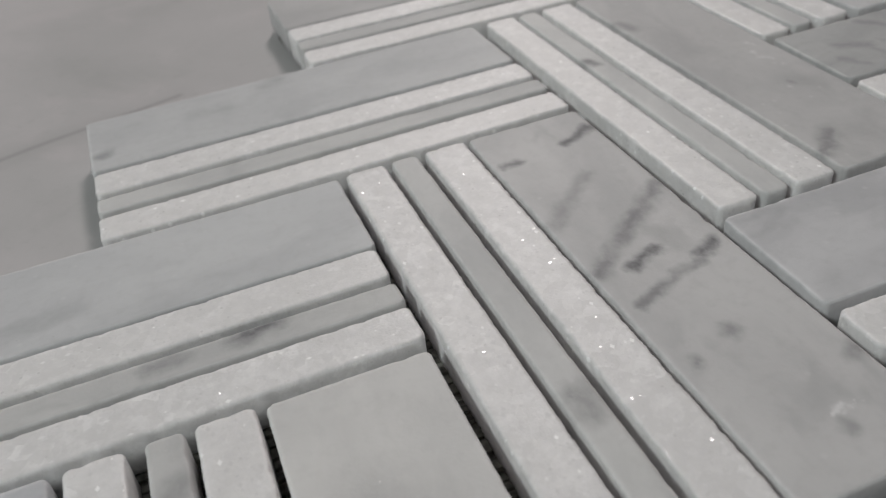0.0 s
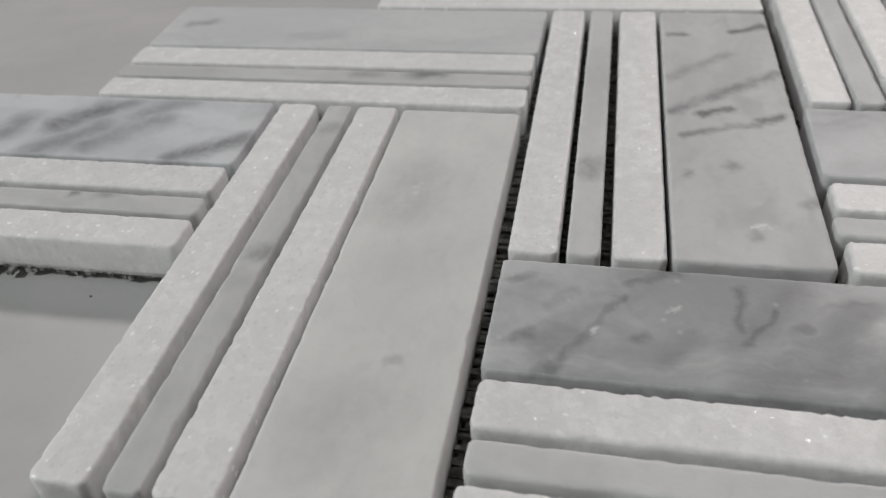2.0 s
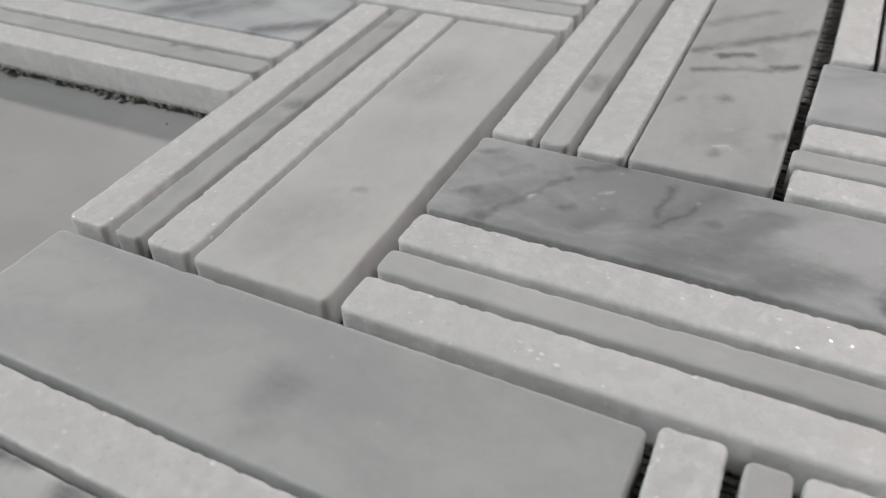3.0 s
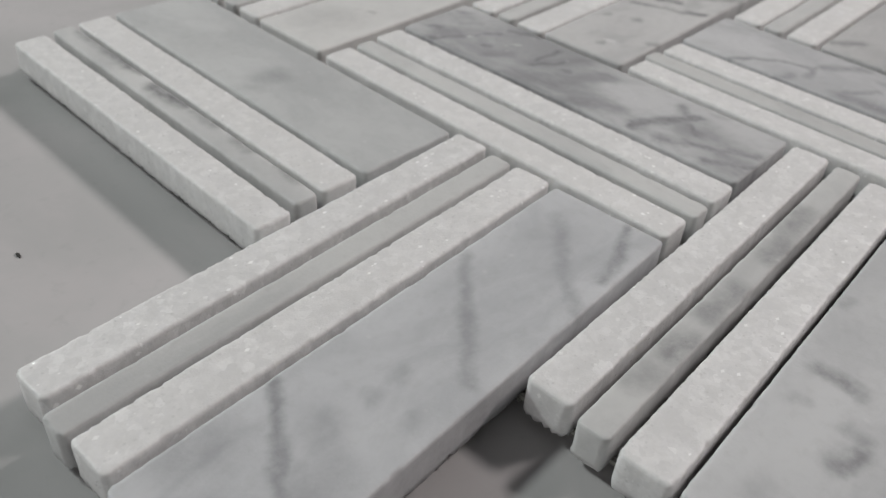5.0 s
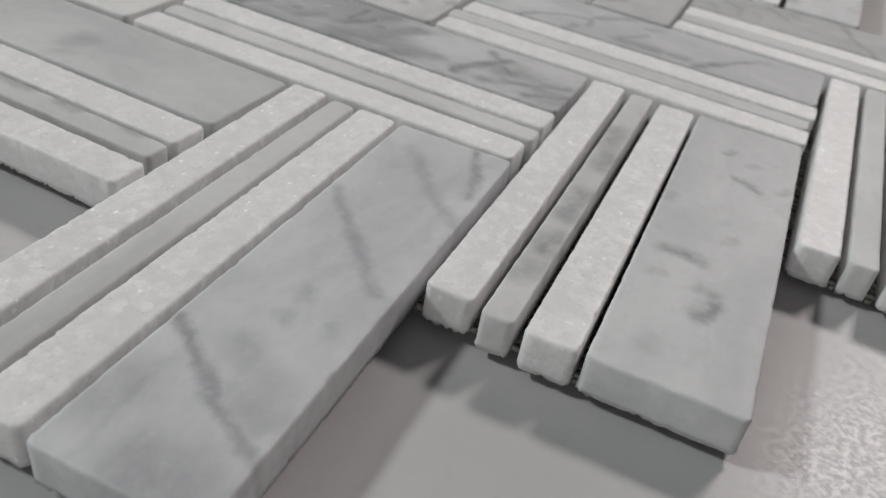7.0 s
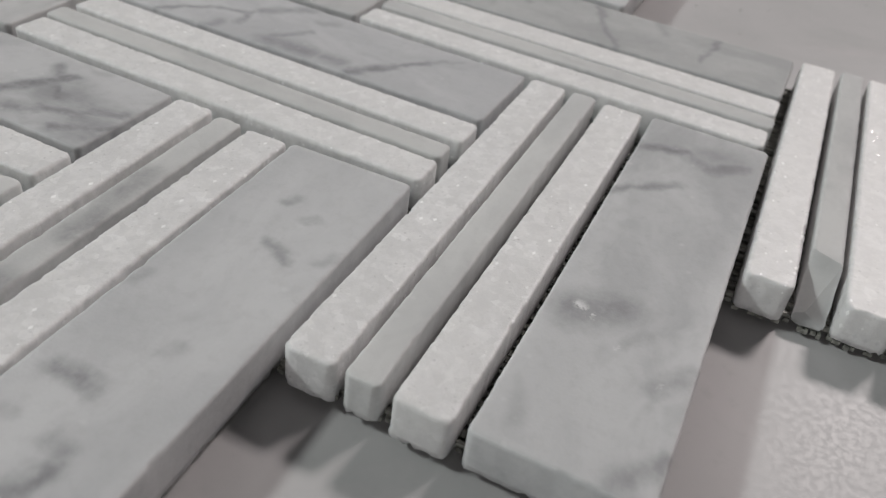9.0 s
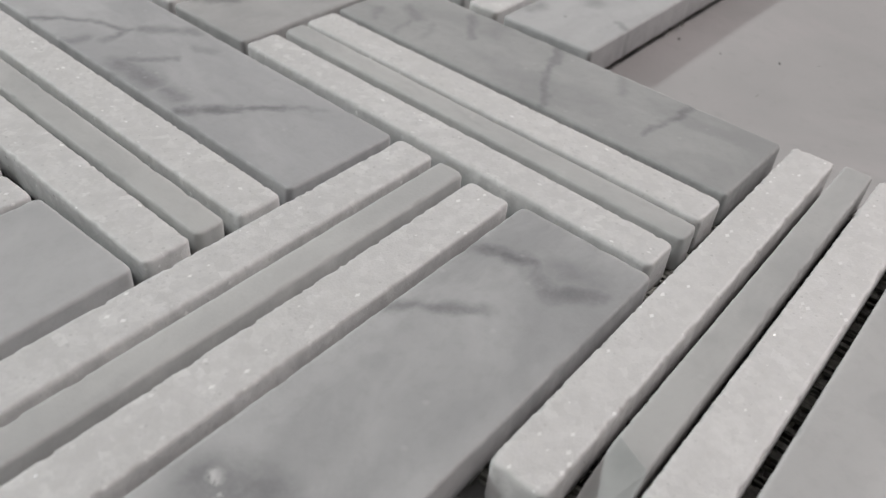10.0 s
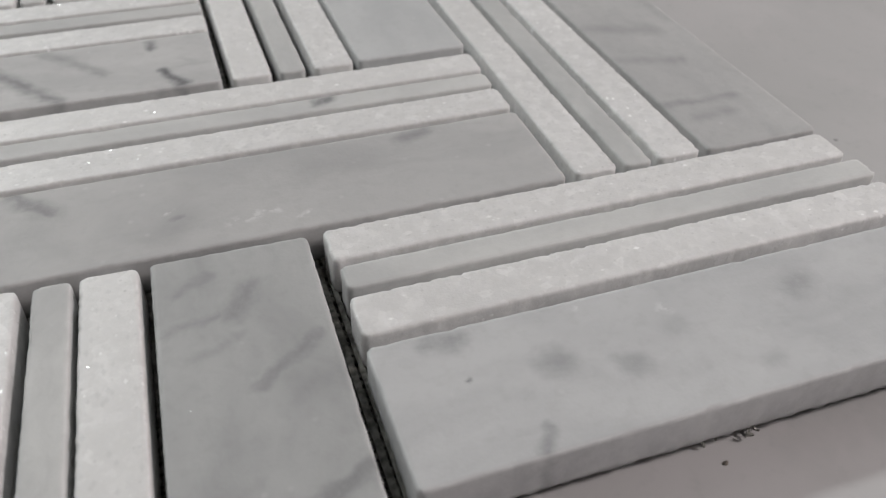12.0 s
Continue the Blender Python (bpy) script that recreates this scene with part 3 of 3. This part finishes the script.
        (-0.0041, 0.0131, 0.0010, -0.0004, 0.0011, 0.47), (0.0010, -0.0004, 0.0087, -0.0112, 0.0010, 0.43), (0.0306, 0.0119, 0.0307, 0.0037, 0.0011, 0.47), (0.0307, 0.0037, 0.0292, -0.0045, 0.0010, 0.43), (0.0131, 0.0121, 0.0180, 0.0068, 0.0015, 0.28), (-0.0179, 0.0063, -0.0199, 0.0117, 0.0030, 0.19), (-0.0408, 0.0017, -0.0362, -0.0006, 0.0026, 0.43), (-0.0342, -0.0121, -0.0362, -0.0034, 0.0011, 0.28), (-0.0203, 0.0010, -0.0277, 0.0103, 0.0012, 0.33), (-0.0012, 0.0064, -0.0027, 0.0119, 0.0016, 0.43), (-0.0278, -0.0079, -0.0311, -0.0005, 0.0012, 0.19), (-0.0427, -0.0092, -0.0450, -0.0039, 0.0012, 0.24)], pale=[]),
    "L": grey_marble("grey_marble_l", 0.519, 0.389, 0.45, 0.12, 60, tint=(-0.008, 0.012), strokes=[
        (-0.0416, 0.0103, -0.0385, 0.0096, 0.0022, 0.51), (-0.0263, 0.0014, -0.0249, 0.0018, 0.0028, 0.38), (-0.0160, -0.0020, -0.0145, -0.0016, 0.0022, 0.30), (-0.0317, -0.0091, -0.0330, -0.0123, 0.0012, 0.42), (-0.0389, 0.0020, -0.0386, 0.0021, 0.0006, 0.68), (0.0168, 0.0051, 0.0187, 0.0055, 0.0030, 0.34), (0.0033, -0.0081, 0.0045, -0.0078, 0.0020, 0.21), (-0.0074, 0.0027, -0.0059, 0.0028, 0.0024, 0.17)], pale=[(-0.0064, 0.0068, -0.0054, 0.0069, 0.0012, 0.28), (-0.0184, 0.0100, -0.0175, 0.0104, 0.0008, 0.32)]),
    "M": grey_marble("grey_marble_m", 0.435, 0.343, 0.5, 0.25, 70, tint=(0.004, 0.0), strokes=[
        (-0.0047, -0.0106, 0.0000, 0.0041, 0.0030, 0.26), (0.0122, -0.0095, 0.0162, 0.0027, 0.0022, 0.26), (0.0331, -0.0111, 0.0334, 0.0051, 0.0016, 0.34), (0.0395, -0.0081, 0.0390, -0.0004, 0.0020, 0.26)], pale=[]),
    "N": grey_marble("grey_marble_n", 0.508, 0.406, 0.5, 0.15, 30, tint=(-0.015, 0.01), strokes=[
        (-0.0486, -0.0060, -0.0473, -0.0050, 0.0020, 0.52), (-0.0082, 0.0080, -0.0049, 0.0097, 0.0030, 0.30), (-0.0257, 0.0029, -0.0190, 0.0022, 0.0030, 0.18)], pale=[]),
    "P": grey_marble("grey_marble_p", 0.457, 0.361, 0.5, 0.2, 35, tint=(0.004, 0.0), strokes=[
        (-0.0447, 0.0118, -0.0394, 0.0055, 0.0020, 0.55), (0.0258, 0.0095, 0.0302, 0.0111, 0.0020, 0.40), (-0.0184, -0.0028, -0.0174, -0.0025, 0.0012, 0.40), (-0.0406, 0.0037, -0.0380, 0.0045, 0.0020, 0.25), (0.0067, 0.0042, 0.0162, 0.0040, 0.0050, 0.12), (-0.0412, 0.0080, -0.0388, 0.0047, 0.0018, 0.55), (-0.0172, -0.0032, -0.0200, -0.0076, 0.0040, 0.15)], pale=[(-0.0198, -0.0001, -0.0187, 0.0002, 0.0008, 0.40), (-0.0086, -0.0075, -0.0051, -0.0065, 0.0015, 0.28), (-0.0031, -0.0060, -0.0012, -0.0058, 0.0009, 0.32), (0.0027, -0.0087, 0.0043, -0.0079, 0.0008, 0.32)]),
    "Q": grey_marble("grey_marble_q", 0.508, 0.361, 0.5, 0.25, 20, tint=(-0.005, 0.02), strokes=[
        (-0.0353, -0.0118, -0.0263, -0.0030, 0.0011, 0.57), (-0.0263, -0.0030, -0.0171, 0.0005, 0.0011, 0.57), (-0.0159, -0.0059, -0.0174, 0.0009, 0.0014, 0.52), (-0.0159, 0.0035, -0.0083, 0.0104, 0.0022, 0.47), (-0.0214, -0.0126, -0.0196, -0.0088, 0.0020, 0.43), (-0.0058, -0.0095, 0.0047, -0.0085, 0.0030, 0.47), (-0.0060, -0.0073, -0.0002, 0.0006, 0.0011, 0.38), (0.0097, -0.0080, 0.0139, -0.0086, 0.0025, 0.43), (0.0173, -0.0116, 0.0242, -0.0025, 0.0015, 0.62), (0.0242, -0.0025, 0.0296, 0.0040, 0.0011, 0.57), (0.0296, 0.0040, 0.0364, 0.0103, 0.0010, 0.33), (-0.0008, 0.0064, 0.0030, 0.0092, 0.0016, 0.24)], pale=[]),
}
STRIP_MARBLE = {
    "A": grey_marble("strip_marble_a", 0.52, 0.42, 0.7, 0.3, 10, tint=(-0.004, -0.010), half=(0.051, 0.0029), strokes=[(-0.0021, -0.0003, -0.0009, -0.0013, 0.0025, 0.60), (0.0397, -0.0004, 0.0416, -0.0012, 0.0025, 0.40)]),
    "B": grey_marble("strip_marble_b", 0.54, 0.44, 0.7, 0.3, 41, tint=(-0.004, -0.010), half=(0.051, 0.0029), strokes=[(-0.0252, 0.0006, -0.0222, -0.0005, 0.0030, 0.60)]),
    "C": grey_marble("strip_marble_c", 0.56, 0.46, 0.7, 0.3, 72, tint=(-0.004, -0.010), half=(0.051, 0.0029), strokes=[]),
    "D": grey_marble("strip_marble_d", 0.52, 0.42, 0.7, 0.3, 103, tint=(-0.004, -0.010), half=(0.051, 0.0029), strokes=[(0.0240, 0.0017, 0.0308, 0.0035, 0.0025, 0.97), (0.0095, 0.0009, 0.0140, 0.0011, 0.0020, 0.50)]),
    "E": grey_marble("strip_marble_e", 0.54, 0.44, 0.7, 0.3, 134, tint=(-0.004, -0.010), half=(0.051, 0.0029), strokes=[(0.0232, 0.0012, 0.0248, 0.0037, 0.0015, 0.70), (0.0298, 0.0022, 0.0339, 0.0046, 0.0020, 0.60)]),
    "F": grey_marble("strip_marble_f", 0.56, 0.46, 0.7, 0.3, 165, tint=(-0.004, -0.010), half=(0.051, 0.0029), strokes=[(-0.0334, 0.0042, -0.0181, 0.0043, 0.0030, 0.97), (-0.0080, 0.0029, 0.0029, 0.0030, 0.0030, 0.97), (0.0084, 0.0036, 0.0155, 0.0032, 0.0025, 0.60), (-0.0455, 0.0034, -0.0371, 0.0042, 0.0030, 0.60), (0.0231, 0.0037, 0.0290, 0.0037, 0.0025, 0.50), (0.0392, 0.0036, 0.0430, 0.0033, 0.0025, 0.80)]),
    "G": grey_marble("strip_marble_g", 0.52, 0.42, 0.7, 0.3, 196, tint=(-0.004, -0.010), half=(0.051, 0.0029), strokes=[]),
    "H": grey_marble("strip_marble_h", 0.54, 0.44, 0.7, 0.3, 227, tint=(-0.004, -0.010), half=(0.051, 0.0029), strokes=[(-0.0282, -0.0000, -0.0244, -0.0008, 0.0040, 0.60), (-0.0378, 0.0022, -0.0339, -0.0005, 0.0040, 0.40), (0.0067, -0.0007, 0.0281, 0.0003, 0.0030, 0.50), (-0.0156, -0.0006, -0.0056, -0.0008, 0.0030, 0.50)]),
    "I": grey_marble("strip_marble_i", 0.56, 0.46, 0.7, 0.3, 258, tint=(-0.004, -0.010), half=(0.051, 0.0029), strokes=[]),
    "J": grey_marble("strip_marble_j", 0.52, 0.42, 0.7, 0.3, 289, tint=(-0.004, -0.010), half=(0.051, 0.0029), strokes=[]),
    "K": grey_marble("strip_marble_k", 0.54, 0.44, 0.7, 0.3, 320, tint=(-0.004, -0.010), half=(0.051, 0.0029), strokes=[]),
    "L": grey_marble("strip_marble_l", 0.56, 0.46, 0.7, 0.3, 351, tint=(-0.004, -0.010), half=(0.051, 0.0029), strokes=[]),
    "M": grey_marble("strip_marble_m", 0.52, 0.42, 0.7, 0.3, 382, tint=(-0.004, -0.010), half=(0.051, 0.0029), strokes=[]),
    "N": grey_marble("strip_marble_n", 0.54, 0.44, 0.7, 0.3, 413, tint=(-0.004, -0.010), half=(0.051, 0.0029), strokes=[]),
    "P": grey_marble("strip_marble_p", 0.56, 0.46, 0.7, 0.3, 444, tint=(-0.004, -0.010), half=(0.051, 0.0029), strokes=[(-0.0102, 0.0067, -0.0073, 0.0070, 0.0020, 0.50), (0.0139, 0.0013, 0.0153, 0.0021, 0.0020, 0.80)]),
    "Q": grey_marble("strip_marble_q", 0.52, 0.42, 0.7, 0.3, 475, tint=(-0.004, -0.010), half=(0.051, 0.0029), strokes=[]),
}

sheet = tagged(new("mosaic_sheet"), "net-backed mosaic sheet of white and grey marble strips in herringbone blocks", "mosaic tile")
rng = random.Random(11)
LABELS = {"white_strip": "sparkling white crystalline marble strip", "grey_strip": "narrow honed grey marble strip",
          "wide_tile": "wide honed grey veined marble tile"}
for key, (stands, m, n, nx, ny, turn, aside, onward) in BLOCKS.items():
    cx, cy = block_centre(stands, m, n)
    cx, cy = cx + nx * W, cy + ny * W
    length = Q - GAP
    whole = W - GAP
    joint = (whole - W * sum(s for _, s in SHARES)) / 3
    across = -whole / 2
    for i, (kind, share) in enumerate(SHARES):
        width = share * W
        mid = across + width / 2 + aside[i] / 1000
        slip = onward[i] / 1000
        across += width + joint
        if kind == "white_strip":
            material, corner = WHITE, 0.0013
        elif kind == "grey_strip":
            material, corner = STRIP_MARBLE[key], 0.0012
        else:
            material, corner = TILE_MARBLE[key], 0.0012
        bm = stone_piece(length - abs(rng.gauss(0, 0.0003)), width * (1 + rng.gauss(0, 0.006)), rng, corner, kind == "white_strip", 0.25 if key == "L" else 1.0)
        note = LABELS[kind]
        if key == "J" and kind == "grey_strip":
            break_end(bm, length)
            note = "narrow honed grey marble strip with one end broken off aslant"
        ob = part(kind, bm, material, sheet, note)
        base = turn + (90 if stands else 0)
        a = radians(turn)
        # strips count from the block's left side when it stands, from its lower side when it lies
        lx, ly = (mid, slip) if stands else (slip, mid)
        ob.matrix_basis = pose(cx + lx * math.cos(a) - ly * math.sin(a), cy + lx * math.sin(a) + ly * math.cos(a),
                               UNDER + rng.gauss(0, 0.00006), rng.gauss(0, 0.12), rng.gauss(0, 0.05), base + rng.gauss(0, 0.05))

# the glass-fibre net under the pieces: crossing threads, cut ragged along the stepped rim
RECTS = []
for stands, m, n, *_ in BLOCKS.values():
    cx, cy = block_centre(stands, m, n)
    hx, hy = (W / 2, Q / 2) if stands else (Q / 2, W / 2)
    RECTS.append((cx - hx, cx + hx, cy - hy, cy + hy))


def runs(at, lying):
    """The stretches of a straight thread that lie under the blocks, neighbours joined."""
    sides = []
    for line in (at - 0.0024, at + 0.0024):
        joined = []
        for lo, hi in sorted((x0, x1) if lying else (y0, y1) for x0, x1, y0, y1 in RECTS
                             if (y0 <= line < y1 if lying else x0 <= line < x1)):
            if joined and lo - joined[-1][1] < 0.001:
                joined[-1][1] = hi
            else:
                joined.append([lo, hi])
        sides.append(joined)
    return [(max(a, c), min(b, d)) for a, b in sides[0] for c, d in sides[1] if min(b, d) - max(a, c) > 0.004]


def ragged():
    return rng.uniform(0.0016, 0.0036) if rng.random() < 0.95 else rng.uniform(0.0004, 0.0012)


bm = bmesh.new()
STEP = 0.0013
for lying in (True, False):
    at = min(r[2] if lying else r[0] for r in RECTS) + 0.001
    end = max(r[3] if lying else r[1] for r in RECTS)
    while at < end:
        for lo, hi in runs(at, lying):
            lo, hi, half = lo + ragged(), hi - ragged(), rng.uniform(0.0003, 0.0007)
            sway = rng.uniform(-0.0002, 0.0002)
            z0, z1 = (0.0016, 0.0024) if lying else (0.0009, 0.0017)
            if lying:
                vs = box(bm, lo, hi, at - half + sway, at + half + sway, z0, z1)
            else:
                vs = box(bm, at - half + sway, at + half + sway, lo, hi, z0, z1)
            slant = rng.uniform(-0.0009, 0.0009)
            for v in vs:          # threads pulled askew
                if lying and v.co.x > (lo + hi) / 2:
                    v.co.y += slant
                elif not lying and v.co.y > (lo + hi) / 2:
                    v.co.x += slant
        at += STEP * rng.choice((0.7, 0.9, 1.0, 1.3, 1.9))
part("mesh_backing", bm, NET, sheet, "ragged pale glass-fibre mesh backing")


# loose thread ends of the net that stick out from under the rim
def loose_thread(x, y, way, count):
    """A small tuft of stiff bent threads, splayed about one direction (degrees)."""
    bm = bmesh.new()
    for _ in range(count):
        a = radians(way + rng.uniform(-55, 55))
        long, thick = rng.uniform(0.0005, 0.0012), rng.uniform(0.00014, 0.00028)
        bx, by = x + rng.uniform(-0.0016, 0.0016), y + rng.uniform(-0.0016, 0.0016)
        rings = []
        for k, lift in enumerate((0.0014, 0.0013 + rng.uniform(-0.0004, 0.0004), 0.0009 + rng.uniform(-0.0006, 0.0009))):
            along, slim = (k / 2) * long, thick * (1.0 - 0.25 * k)
            px, py = bx + along * math.cos(a), by + along * math.sin(a)
            ux, uy = -math.sin(a) * slim, math.cos(a) * slim
            rings.append([bm.verts.new(p) for p in ((px - ux, py - uy, lift - slim), (px + ux, py + uy, lift - slim),
                                                    (px + ux, py + uy, lift + slim), (px - ux, py - uy, lift + slim))])
        for lo, hi in zip(rings, rings[1:]):
            for q in range(4):
                bm.faces.new((lo[q], lo[(q + 1) % 4], hi[(q + 1) % 4], hi[q]))
        bm.faces.new(list(reversed(rings[0])))
        bm.faces.new(rings[-1])
    bmesh.ops.recalc_face_normals(bm, faces=bm.faces[:])
    part("loose_thread", bm, NET, sheet, "frayed ends of the glass-fibre net")


for tuft in ((0.2185, 0.2172, 10, 7), (0.2180, 0.2105, 0, 4), (-0.0402, 0.0552, -90, 6), (-0.0330, 0.0553, -90, 5), (-0.0135, 0.0550, -90, 4)):
    loose_thread(*tuft)


# ---------------------------------------------------------------- crumbs on the stone top
CRUMB = plain("dark_grit", (0.035, 0.033, 0.03, 1), 0.8, 2000, 0.2)
TAN = plain("tan_grit", (0.20, 0.175, 0.15, 1), 0.8, 2000, 0.2)


def crumb(x, y, size, stretch, material, label):
    """A broken grain, flat underneath."""
    bm = bmesh.new()
    bmesh.ops.create_icosphere(bm, subdivisions=2, radius=size)
    for v in bm.verts:
        f = rng.uniform(0.7, 1.25)
        v.co = Vector((v.co.x * stretch * f, v.co.y * f, max(v.co.z * 0.7 * f, -size * 0.3)))
    low = min(v.co.z for v in bm.verts)
    ob = new("stone_crumb", mesh_of("stone_crumb", bm, material))
    ob.matrix_world = pose(x, y, -low, 0, 0, rng.uniform(0, 180))
    tagged(ob, label, "crumb", group="grit on the table")


for x, y, size, stretch, kind in ((0.0688, -0.0873, 0.00042, 1.9, CRUMB), (-0.0197, 0.0462, 0.00022, 1.4, CRUMB), (0.2226, 0.2114, 0.00030, 1.5, TAN),
                                  (0.2345, 0.2120, 0.00020, 1.1, CRUMB), (0.2480, 0.2190, 0.00024, 1.2, CRUMB), (0.2510, 0.1975, 0.00018, 1.3, TAN),
                                  (0.2560, 0.2260, 0.00016, 1.2, CRUMB), (0.0560, -0.0960, 0.00020, 1.5, TAN)):
    crumb(x, y, size, stretch, kind, "tiny dark crumb lying on the stone table" if kind is CRUMB else "tiny tan stone crumb lying on the table")
